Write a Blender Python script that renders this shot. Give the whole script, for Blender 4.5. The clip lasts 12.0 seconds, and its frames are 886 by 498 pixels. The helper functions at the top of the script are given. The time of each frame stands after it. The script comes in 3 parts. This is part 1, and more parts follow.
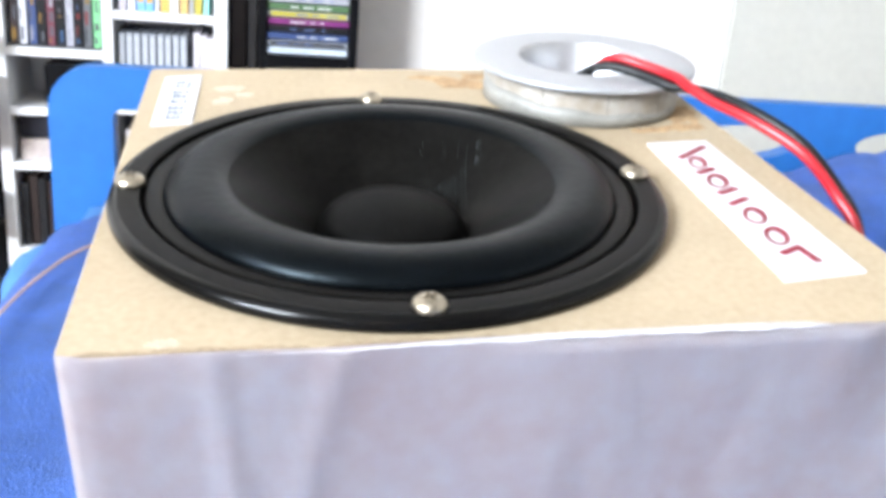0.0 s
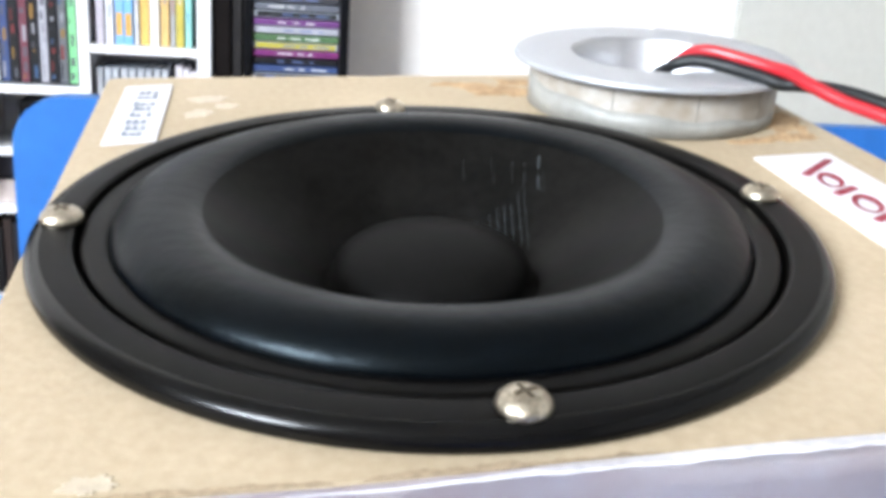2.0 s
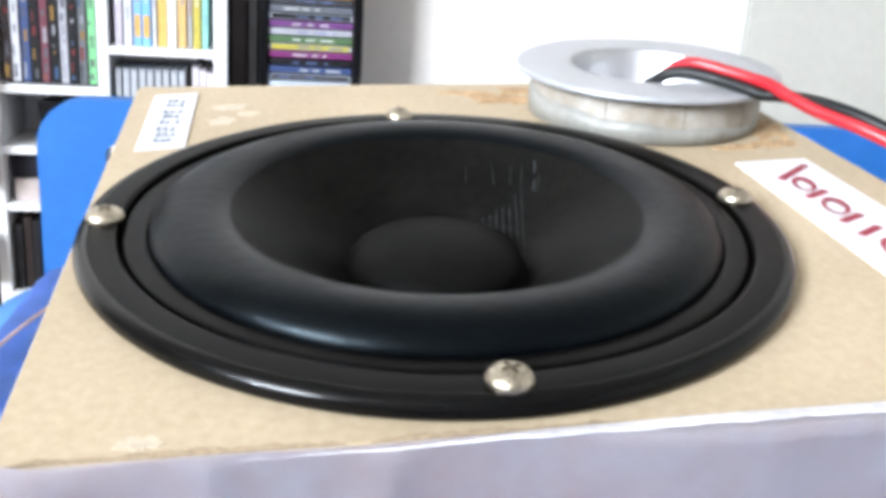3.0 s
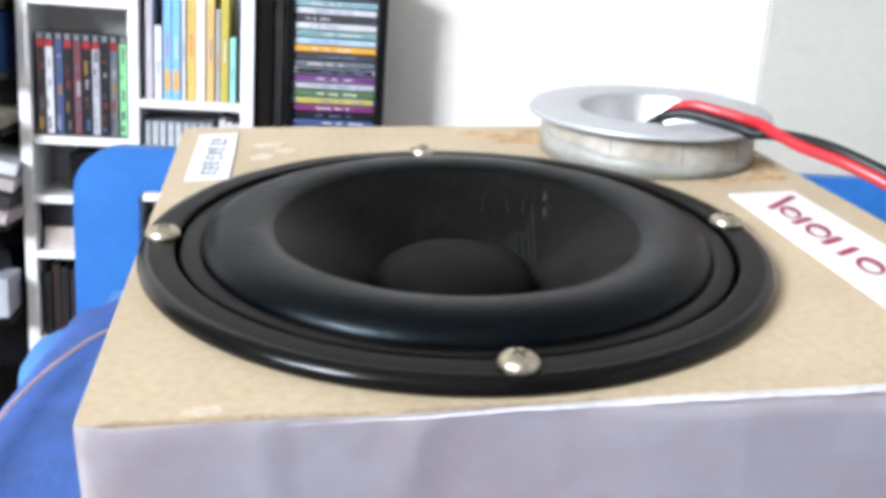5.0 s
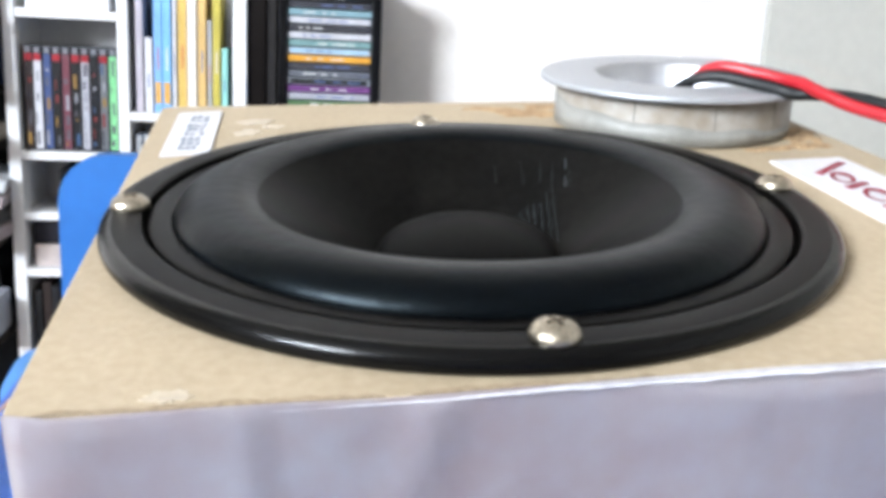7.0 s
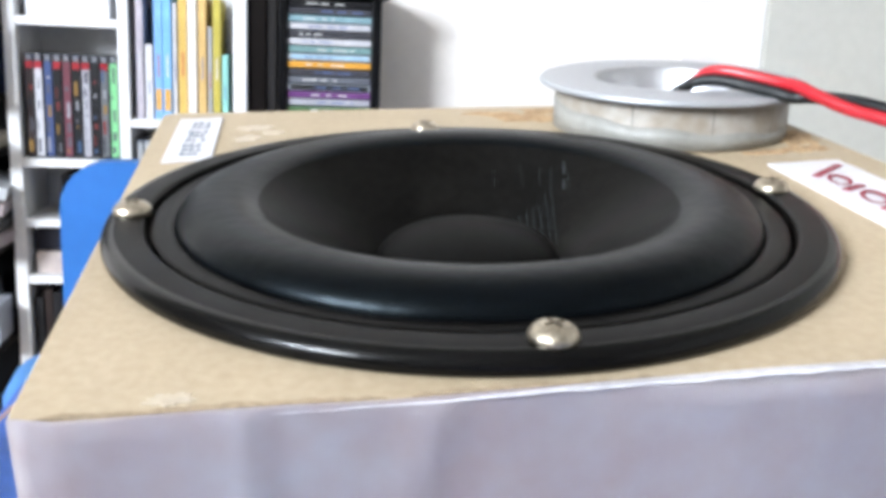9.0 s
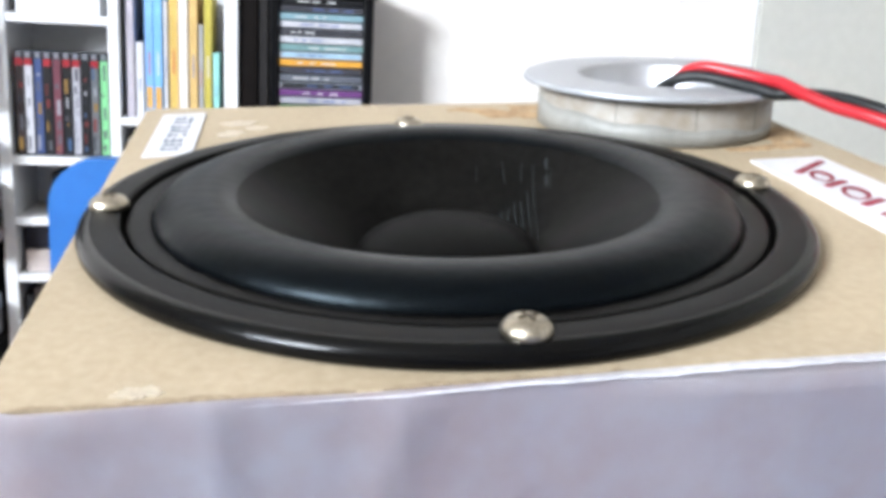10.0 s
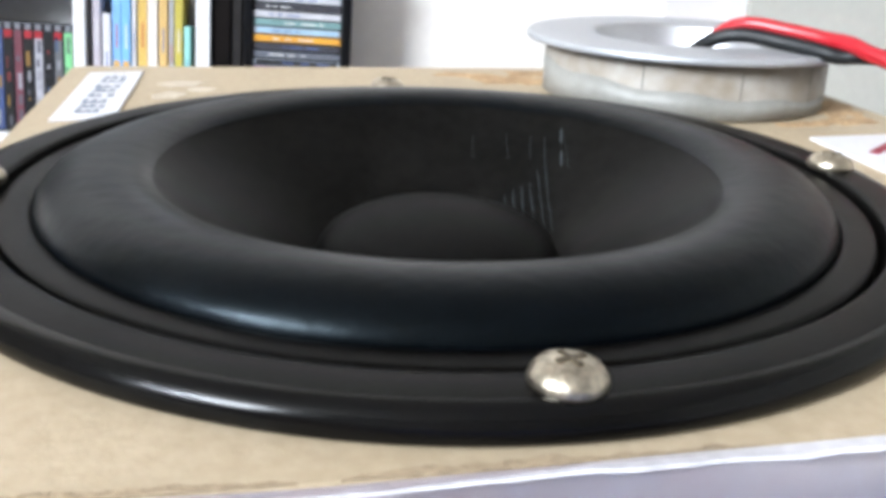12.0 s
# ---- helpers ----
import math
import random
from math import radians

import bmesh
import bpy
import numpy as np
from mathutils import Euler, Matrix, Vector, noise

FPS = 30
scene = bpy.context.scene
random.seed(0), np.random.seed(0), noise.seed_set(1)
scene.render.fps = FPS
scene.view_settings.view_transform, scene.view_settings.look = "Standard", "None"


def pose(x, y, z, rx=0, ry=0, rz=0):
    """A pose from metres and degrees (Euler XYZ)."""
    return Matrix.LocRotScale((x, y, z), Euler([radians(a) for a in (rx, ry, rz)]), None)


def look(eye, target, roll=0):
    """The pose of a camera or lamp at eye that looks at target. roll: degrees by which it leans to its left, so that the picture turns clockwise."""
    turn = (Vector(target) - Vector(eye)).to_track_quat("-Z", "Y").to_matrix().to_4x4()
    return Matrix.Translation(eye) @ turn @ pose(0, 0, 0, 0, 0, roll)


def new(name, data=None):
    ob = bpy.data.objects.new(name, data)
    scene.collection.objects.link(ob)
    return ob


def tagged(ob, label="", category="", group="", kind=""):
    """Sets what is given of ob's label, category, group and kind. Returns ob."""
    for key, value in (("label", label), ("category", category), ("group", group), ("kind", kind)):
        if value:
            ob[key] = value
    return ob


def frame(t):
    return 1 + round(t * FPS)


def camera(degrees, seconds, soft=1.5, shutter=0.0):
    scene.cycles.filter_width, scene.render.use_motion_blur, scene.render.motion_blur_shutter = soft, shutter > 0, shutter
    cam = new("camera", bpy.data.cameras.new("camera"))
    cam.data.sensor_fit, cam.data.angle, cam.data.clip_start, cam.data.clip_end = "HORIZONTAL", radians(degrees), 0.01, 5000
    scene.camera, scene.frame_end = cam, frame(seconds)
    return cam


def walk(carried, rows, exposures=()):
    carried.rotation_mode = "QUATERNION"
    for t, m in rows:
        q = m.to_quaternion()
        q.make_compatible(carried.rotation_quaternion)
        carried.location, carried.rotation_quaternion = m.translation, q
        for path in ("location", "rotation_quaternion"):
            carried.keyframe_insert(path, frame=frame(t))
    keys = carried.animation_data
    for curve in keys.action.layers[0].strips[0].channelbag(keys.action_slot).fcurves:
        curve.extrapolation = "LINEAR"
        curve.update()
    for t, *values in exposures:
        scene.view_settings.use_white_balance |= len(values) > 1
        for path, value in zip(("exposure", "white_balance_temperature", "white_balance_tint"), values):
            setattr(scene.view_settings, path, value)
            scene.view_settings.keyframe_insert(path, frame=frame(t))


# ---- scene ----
# ---------------------------------------------------------------- camera
cam = camera(51.2, 12.0, soft=4.6)
PATH = [
    (0, (-0.0366, -0.2740, 0.8311), (0.2364, 1.1166, 0.3395), 4.87),
    (0.5, (-0.0417, -0.2740, 0.8271), (0.1757, 1.1321, 0.3523), 3.00),
    (1, (-0.0387, -0.2150, 0.8116), (0.2171, 1.1823, 0.3297), 3.48),
    (1.5, (-0.0362, -0.1914, 0.8057), (0.2464, 1.2086, 0.3476), 3.63),
    (2, (-0.0379, -0.1947, 0.8074), (0.2535, 1.2113, 0.3735), 3.99),
    (2.5, (-0.0384, -0.2064, 0.8075), (0.2602, 1.1965, 0.3683), 4.64),
    (2.7, (-0.0390, -0.2114, 0.8098), (0.2484, 1.1937, 0.3706), 4.34),
    (4.3, (-0.0427, -0.2522, 0.8179), (0.2003, 1.1692, 0.4047), 3.71),
    (4.5, (-0.0447, -0.2681, 0.8179), (0.2063, 1.1543, 0.4134), 3.89),
    (5, (-0.0443, -0.2438, 0.8114), (0.1951, 1.1940, 0.4572), 3.81),
    (5.5, (-0.0396, -0.2163, 0.7982), (0.2153, 1.2167, 0.4357), 3.65),
    (6, (-0.0402, -0.2144, 0.7920), (0.2067, 1.2295, 0.4690), 3.47),
    (6.5, (-0.0406, -0.2139, 0.7922), (0.1998, 1.2317, 0.4723), 3.28),
    (7, (-0.0420, -0.2144, 0.7924), (0.2015, 1.2294, 0.4666), 2.86),
    (9, (-0.0420, -0.2161, 0.7925), (0.1998, 1.2298, 0.4746), 2.53),
    (9.5, (-0.0403, -0.2159, 0.7926), (0.2059, 1.2288, 0.4727), 2.61),
    (10, (-0.0386, -0.2159, 0.7914), (0.2139, 1.2281, 0.4732), 2.73),
    (10.5, (-0.0408, -0.2161, 0.7912), (0.1860, 1.2332, 0.4781), 1.99),
    (11, (-0.0408, -0.2104, 0.7887), (0.1712, 1.2445, 0.4913), 1.37),
    (11.5, (-0.0354, -0.1677, 0.7820), (0.2251, 1.2695, 0.4405), 2.50),
    (12, (-0.0315, -0.1636, 0.7817), (0.2571, 1.2686, 0.4420), 3.86),
]
walk(cam, [(t, look(e, g, r)) for t, e, g, r in PATH], exposures=[(0, 0.2), (0.5, -0.14), (1.0, -0.19), (1.5, -0.22), (2, 0.02), (2.5, 0.03), (4.5, 0.08), (5, -0.08), (5.5, -0.16), (11, -0.16), (11.5, -0.24), (12, -0.2)])

# ---------------------------------------------------------------- light
world = bpy.data.worlds.new("sky")
scene.world = world
world.use_nodes = True
wn, wl = world.node_tree.nodes, world.node_tree.links
sky = wn.new("ShaderNodeTexSky")
sky.sky_type, sky.sun_disc = "NISHITA", False
sky.sun_elevation, sky.sun_rotation = radians(40), radians(200)
wl.new(sky.outputs[0], wn["Background"].inputs[0])
wn["Background"].inputs[1].default_value = 0.12


def area_lamp(name, m, sx, sy, watts, colour):
    d = bpy.data.lights.new(name, "AREA")
    d.shape, d.size, d.size_y, d.energy, d.color = "RECTANGLE", sx, sy, watts, colour
    ob = new(name, d)
    ob.matrix_world = m
    return ob


# daylight in the window of the side wall
area_lamp("window_daylight", look((-3.06, -2.30, 2.00), (0.3, 1.2, 0.8)), 1.35, 1.15, 455, (0.89, 0.97, 1.07))

# ---------------------------------------------------------------- materials


def material(name, colour, rough=0.6, metal=0.0, spec=0.5, vary=0.12, scale=40.0, fine=400.0, bump=0.0, bump_scale=300.0,
             tint=None, sheen=0.0, coat=0.0, rand=0.0):
    m = bpy.data.materials.new(name)
    m.use_nodes = True
    n, l = m.node_tree.nodes, m.node_tree.links
    b = n["Principled BSDF"]
    b.inputs["Roughness"].default_value, b.inputs["Metallic"].default_value = rough, metal
    b.inputs["Specular IOR Level"].default_value = spec
    b.inputs["Sheen Weight"].default_value, b.inputs["Coat Weight"].default_value = sheen, coat
    tc = n.new("ShaderNodeTexCoord")
    big, small = n.new("ShaderNodeTexNoise"), n.new("ShaderNodeTexNoise")
    for node, s in ((big, scale), (small, fine)):
        node.inputs["Scale"].default_value, node.inputs["Detail"].default_value = s, 4
        l.new(tc.outputs["Object"], node.inputs["Vector"])
    add = n.new("ShaderNodeMath")
    add.operation = "ADD"
    l.new(big.outputs["Fac"], add.inputs[0])
    l.new(small.outputs["Fac"], add.inputs[1])
    ramp = n.new("ShaderNodeMapRange")
    ramp.inputs["From Min"].default_value, ramp.inputs["From Max"].default_value = 0.7, 1.3
    l.new(add.outputs[0], ramp.inputs["Value"])
    mix = n.new("ShaderNodeMix")
    mix.data_type = "RGBA"
    dark = tint or tuple(c * (1 - 2 * vary) for c in colour)
    mix.inputs["A"].default_value, mix.inputs["B"].default_value = (*dark, 1), (*[min(1, c * (1 + vary)) for c in colour], 1)
    l.new(ramp.outputs[0], mix.inputs["Factor"])
    out = mix.outputs["Result"]
    if rand:
        info, hsv = n.new("ShaderNodeObjectInfo"), n.new("ShaderNodeHueSaturation")
        rr = n.new("ShaderNodeMapRange")
        rr.inputs["To Min"].default_value, rr.inputs["To Max"].default_value = 1 - rand, 1 + rand
        l.new(info.outputs["Random"], rr.inputs["Value"])
        l.new(rr.outputs[0], hsv.inputs["Value"])
        l.new(out, hsv.inputs["Color"])
        out = hsv.outputs[0]
    l.new(out, b.inputs["Base Color"])
    rm = n.new("ShaderNodeMapRange")
    rm.inputs["To Min"].default_value, rm.inputs["To Max"].default_value = max(0.02, rough - 0.08), min(1, rough + 0.08)
    l.new(big.outputs["Fac"], rm.inputs["Value"])
    l.new(rm.outputs[0], b.inputs["Roughness"])
    if bump:
        bt, bn = n.new("ShaderNodeTexNoise"), n.new("ShaderNodeBump")
        bt.inputs["Scale"].default_value, bt.inputs["Detail"].default_value = bump_scale, 5
        l.new(tc.outputs["Object"], bt.inputs["Vector"])
        l.new(bt.outputs["Fac"], bn.inputs["Height"])
        bn.inputs["Strength"].default_value, bn.inputs["Distance"].default_value = bump, 0.002
        l.new(bn.outputs[0], b.inputs["Normal"])
    return m


M = {}
M["mdf"] = material("mdf", (0.44, 0.356, 0.246), 0.72, vary=0.05, scale=18, fine=430, bump=0.08, bump_scale=520, tint=(0.37, 0.292, 0.192))
M["mdf_edge"] = material("mdf_edge", (0.34, 0.26, 0.17), 0.85, vary=0.18, scale=60, fine=900, bump=0.3, bump_scale=900)
M["glue"] = material("glue", (0.52, 0.445, 0.335), 0.34, vary=0.1, scale=90, fine=500, bump=0.4, bump_scale=250)
M["torn"] = material("torn", (0.46, 0.32, 0.18), 0.9, vary=0.3, scale=150, fine=900, bump=0.8, bump_scale=600, tint=(0.26, 0.15, 0.07))
M["wrap"] = material("wrap", (0.44, 0.425, 0.465), 0.50, vary=0.06, scale=26, fine=150, bump=0.7, bump_scale=24, tint=(0.435, 0.368, 0.385))
M["paper_edge"] = material("paper_edge", (0.56, 0.55, 0.58), 0.7, vary=0.12, scale=60, fine=500)
M["paper"] = material("paper", (0.64, 0.64, 0.67), 0.6, vary=0.03, scale=60, fine=500)
M["frame_black"] = material("frame_black", (0.0016, 0.0014, 0.0013), 0.34, spec=0.075, vary=0.2, scale=60, fine=600, bump=0.02, bump_scale=1200)
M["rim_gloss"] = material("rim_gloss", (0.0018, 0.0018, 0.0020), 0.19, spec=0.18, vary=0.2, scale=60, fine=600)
# Base pushed to blue to imitate the window's bluish sheen on the rubber.
M["rubber"] = material("rubber", (0.0008, 0.0013, 0.0021), 0.33, spec=0.12, vary=0.3, scale=70, fine=500, bump=0.06, bump_scale=260)
M["dust_cap"] = material("dust_cap", (0.0042, 0.0040, 0.0038), 0.55, spec=0.06, vary=0.2, scale=80, fine=600)
# Pale colour for the glints drawn on the cone.
M["glint_pale"] = material("glint_pale", (0.13, 0.16, 0.18), 0.6, vary=0.1)
M["screw"] = material("screw", (0.56, 0.50, 0.40), 0.36, metal=1.0, vary=0.2, scale=300, fine=1500, bump=0.12, bump_scale=900)
M["recess_shade"] = material("recess_shade", (0.16, 0.13, 0.09), 0.5, metal=0.8, vary=0.2)
M["alu"] = material("alu", (0.40, 0.41, 0.43), 0.42, metal=0.4, vary=0.05, scale=60, fine=900, bump=0.05, bump_scale=1500)
M["alu_bore"] = material("alu_bore", (0.60, 0.61, 0.64), 0.42, metal=1.0, vary=0.04, scale=60, fine=900)
M["tape"] = material("tape", (0.245, 0.24, 0.22), 0.5, vary=0.08, scale=60, fine=300)
M["alu_raw"] = material("alu_raw", (0.32, 0.30, 0.27), 0.55, vary=0.10, scale=45, fine=160, tint=(0.205, 0.165, 0.12), bump=0.06, bump_scale=200)
M["red_wire"] = material("red_wire", (0.38, 0.012, 0.020), 0.32, vary=0.06, scale=60, fine=300)
M["black_wire"] = material("black_wire", (0.008, 0.009, 0.010), 0.42, spec=0.25, vary=0.1)
M["copper"] = material("copper", (0.80, 0.52, 0.42), 0.35, metal=0.4, vary=0.1)
M["brand_red"] = material("brand_red", (0.27, 0.014, 0.035), 0.6, vary=0.08)
M["ink_blue"] = material("ink_blue", (0.19, 0.22, 0.28), 0.6, vary=0.1)
M["blue_board"] = material("blue_board", (0.022, 0.135, 0.41), 0.45, spec=0.35, vary=0.05, scale=6, fine=60, bump=0.05, bump_scale=200)
M["towel"] = material("towel", (0.10, 0.24, 0.76), 0.95, spec=0.1, vary=0.14, scale=30, fine=420, bump=1.0, bump_scale=600, sheen=0.15)
M["sheet"] = material("sheet", (0.16, 0.40, 0.80), 0.9, spec=0.1, vary=0.06, scale=20, fine=300, bump=0.3, bump_scale=300)
M["mattress"] = material("mattress", (0.45, 0.48, 0.55), 0.9, vary=0.06)
M["white_lam"] = material("white_lam", (0.80, 0.80, 0.81), 0.4, vary=0.03, scale=8, fine=80)
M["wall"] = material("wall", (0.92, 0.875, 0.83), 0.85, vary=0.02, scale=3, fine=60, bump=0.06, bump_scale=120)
# Walls out of view: paint darkened to hold down the light they bounce.
M["wall_low_bounce"] = material("wall_low_bounce", (0.46, 0.445, 0.41), 0.85, vary=0.03, scale=3, fine=60)
M["ceiling"] = material("ceiling", (0.68, 0.655, 0.61), 0.9, vary=0.02, scale=3, fine=60)
M["floor"] = material("floor", (0.20, 0.13, 0.08), 0.5, vary=0.15, scale=4, fine=60, bump=0.05)
M["door_grey"] = material("door_grey", (0.58, 0.575, 0.525), 0.55, vary=0.03, scale=3, fine=50)
M["trim_white"] = material("trim_white", (0.88, 0.87, 0.86), 0.4, vary=0.02)
M["black_lam"] = material("black_lam", (0.004, 0.004, 0.005), 0.4, spec=0.12, vary=0.2, scale=20, fine=300)
M["brown_lam"] = material("brown_lam", (0.006, 0.004, 0.0035), 0.45, spec=0.12, vary=0.3, scale=20, fine=300)
M["clear_case"] = material("clear_case", (0.42, 0.45, 0.50), 0.2, vary=0.1, scale=60)
M["game_case"] = material("game_case", (0.045, 0.048, 0.056), 0.25, vary=0.1, scale=60)
M["glass"] = material("glass", (0.9, 0.95, 1.0), 0.02, vary=0.0)
M["glass"].node_tree.nodes["Principled BSDF"].inputs["Transmission Weight"].default_value = 1.0


def plain(name, colour, rough=0.4):
    if name not in M:
        M[name] = material(name, colour, rough + 0.1, spec=0.2, vary=0.10, scale=50, fine=260)
    return M[name]


def cone_material():
    """Black pressed cone with fine concentric ribs."""
    m = material("cone", (0.0042, 0.0039, 0.0035), 0.40, spec=0.082, vary=0.4, scale=50, fine=400)
    n, l = m.node_tree.nodes, m.node_tree.links
    tc, wave, bn = n.new("ShaderNodeTexCoord"), n.new("ShaderNodeTexWave"), n.new("ShaderNodeBump")
    wave.wave_type, wave.rings_direction = "RINGS", "Z"
    wave.inputs["Scale"].default_value, wave.inputs["Distortion"].default_value = 520.0, 0.6
    l.new(tc.outputs["Object"], wave.inputs["Vector"])
    l.new(wave.outputs["Fac"], bn.inputs["Height"])
    bn.inputs["Strength"].default_value, bn.inputs["Distance"].default_value = 0.12, 0.0002
    l.new(bn.outputs[0], n["Principled BSDF"].inputs["Normal"])
    return m


M["cone"] = cone_material()
# Bluish window light in the surround's highlight is put into the specular tint.
M["rubber"].node_tree.nodes["Principled BSDF"].inputs["Specular Tint"].default_value = (0.72, 0.90, 1.0, 1)

# ---------------------------------------------------------------- builders


def finish(bm, name, mat, smooth=False):
    bmesh.ops.recalc_face_normals(bm, faces=bm.faces)
    me = bpy.data.meshes.new(name)
    bm.to_mesh(me)
    bm.free()
    me.materials.append(mat)
    if smooth:
        for p in me.polygons:
            p.use_smooth = True
    return me


def part(name, bm, mat, parent=None, label="", smooth=False):
    ob = new(name, bm if isinstance(bm, bpy.types.Mesh) else finish(bm, name, mat, smooth))
    if parent is not None:
        ob.parent = parent
    if label:
        tagged(ob, label)
    return ob


def thing(name, m, label, category, group="", kind=""):
    ob = new(name)
    ob.matrix_world = m
    ob.empty_display_size = 0.05
    return tagged(ob, label, category, group, kind)


def block(x0, x1, y0, y1, z0, z1, bevel=0.0, bm=None, segments=2):
    own = bmesh.new()
    bmesh.ops.create_cube(own, size=1.0, matrix=Matrix.LocRotScale(((x0 + x1) / 2, (y0 + y1) / 2, (z0 + z1) / 2), None, (x1 - x0, y1 - y0, z1 - z0)))
    if bevel:
        bmesh.ops.bevel(own, geom=own.edges[:], offset=bevel, segments=segments, affect="EDGES", profile=0.5)
    if bm is None:
        return own
    me = bpy.data.meshes.new("tmp")
    own.to_mesh(me)
    own.free()
    bm.from_mesh(me)
    bpy.data.meshes.remove(me)
    return bm


def lathe(profile, segments=96, closed=False):
    """Turns a profile of (radius, height) round z; radius 0 closes a pole."""
    bm = bmesh.new()
    rings = []
    for r, z in profile:
        if r < 1e-6:
            rings.append([bm.verts.new((0, 0, z))])
        else:
            rings.append([bm.verts.new((r * math.cos(2 * math.pi * k / segments), r * math.sin(2 * math.pi * k / segments), z)) for k in range(segments)])
    pairs = list(zip(rings, rings[1:]))
    if closed:
        pairs.append((rings[-1], rings[0]))
    for a, b in pairs:
        for k in range(segments):
            j = (k + 1) % segments
            if len(a) == 1:
                bm.faces.new((a[0], b[k], b[j]))
            elif len(b) == 1:
                bm.faces.new((a[k], a[j], b[0]))
            else:
                bm.faces.new((a[k], a[j], b[j], b[k]))
    return bm


def spline(points, per=10):
    out = []
    p = [Vector(q) for q in points]
    p = [2 * p[0] - p[1]] + p + [2 * p[-1] - p[-2]]
    for i in range(1, len(p) - 2):
        for k in range(per):
            t = k / per
            a, b, c, d = p[i - 1:i + 3]
            out.append(0.5 * ((2 * b) + (c - a) * t + (2 * a - 5 * b + 4 * c - d) * t * t + (3 * b - a - 3 * c + d) * t ** 3))
    return out + [p[-2]]


def tube(path, radius, sides=12):
    bm = bmesh.new()
    rings = []
    side = Vector((0.3, 0.9, 0.2)).normalized()
    for i, q in enumerate(path):
        d = (path[min(i + 1, len(path) - 1)] - path[max(i - 1, 0)]).normalized()
        side = (side - d * side.dot(d)).normalized()
        up = d.cross(side)
        rings.append([bm.verts.new(q + radius * (math.cos(2 * math.pi * k / sides) * side + math.sin(2 * math.pi * k / sides) * up)) for k in range(sides)])
    for a, b in zip(rings, rings[1:]):
        for k in range(sides):
            bm.faces.new((a[k], a[(k + 1) % sides], b[(k + 1) % sides], b[k]))
    bm.faces.new(rings[0])
    bm.faces.new(rings[-1][::-1])
    return bm


def slab(outline, z0, z1):
    """A flat plate from an outline in x and y."""
    bm = bmesh.new()
    lo = [bm.verts.new((x, y, z0)) for x, y in outline]
    hi = [bm.verts.new((x, y, z1)) for x, y in outline]
    bm.faces.new(lo[::-1])
    bm.faces.new(hi)
    for k in range(len(lo)):
        j = (k + 1) % len(lo)
        bm.faces.new((lo[k], lo[j], hi[j], hi[k]))
    return bm


def rounded(x0, x1, z0, z1, r, n=6):
    pts = []
    for cx, cz, a0 in ((x1 - r, z1 - r, 0), (x0 + r, z1 - r, 90), (x0 + r, z0 + r, 180), (x1 - r, z0 + r, 270)):
        for k in range(n + 1):
            a = radians(a0 + 90 * k / n)
            pts.append((cx + r * math.cos(a), cz + r * math.sin(a)))
    return pts


def plate_with_holes(outer, holes, y0, y1):
    """An upright plate in x and z with openings right through it."""
    bm = bmesh.new()
    for y in (y0, y1):
        edges = []
        for loop in (outer, *holes):
            vs = [bm.verts.new((x, y, z)) for x, z in loop]
            edges += [bm.edges.new((vs[k], vs[(k + 1) % len(vs)])) for k in range(len(vs))]
        bmesh.ops.triangle_fill(bm, use_beauty=True, use_dissolve=False, edges=edges)
    bm.verts.ensure_lookup_table()
    total = sum(len(h) for h in (outer, *holes))
    base = 0
    for loop in (outer, *holes):
        n = len(loop)
        for k in range(n):
            a, b = base + k, base + (k + 1) % n
            bm.faces.new((bm.verts[a], bm.verts[b], bm.verts[b + total], bm.verts[a + total]))
        base += n
    return bm


def smoothstep(a, b, x):
    t = max(0.0, min(1.0, (x - a) / (b - a)))
    return t * t * (3 - 2 * t)


def box_at(name, x0, x1, y0, y1, z0, z1, mat, label, category, bevel=0.002, kind="", group=""):
    """A thing of one mesh, its origin at its base."""
    c = ((x0 + x1) / 2, (y0 + y1) / 2, z0)
    ob = part(name, block(x0 - c[0], x1 - c[0], y0 - c[1], y1 - c[1], 0, z1 - z0, bevel), mat)
    ob.location = c
    return tagged(ob, label, category, group, kind)


# ---------------------------------------------------------------- room
X0, X1, Y0, Y1, HC = -3.0, 2.0, -3.6, 1.545, 2.7
box_at("floor", X0 - 0.15, X1 + 0.15, Y0 - 0.15, Y1 + 0.15, -0.1, 0, M["floor"], "dark brown wooden floor of the room", "floor", 0, "structure")
box_at("ceiling", X0 - 0.15, X1 + 0.15, Y0 - 0.15, Y1 + 0.15, HC, HC + 0.1, M["ceiling"], "plain white painted ceiling", "ceiling", 0, "structure")
box_at("wall_back", X0 - 0.15, X1 + 0.15, Y1, Y1 + 0.15, 0, HC, M["wall"], "pale cream painted wall behind the shelves", "wall", 0, "structure")
# Unseen walls added to close the room; their grey sets the bounced light.
box_at("wall_right", X1, X1 + 0.15, Y0, Y1, 0, HC, M["wall_low_bounce"], "plain unseen side wall, grey chosen to set the bounced light", "wall", 0, "structure")
box_at("wall_front", X0 - 0.15, X1 + 0.15, Y0 - 0.15, Y0, 0, HC, M["wall_low_bounce"], "plain unseen front wall, grey chosen to set the bounced light", "wall", 0, "structure")
WY0, WY1, WZ0, WZ1 = -3.00, -1.58, 1.38, 2.60
rect = lambda a, b, c, d: [(a, c), (b, c), (b, d), (a, d)]
left = part("wall_left", plate_with_holes(rect(Y0, Y1, 0, HC), [rect(WY0, WY1, WZ0, WZ1)], 0, 0.15), M["wall_low_bounce"])
left.matrix_world = pose(X0, 0, 0, 0, 0, 90)
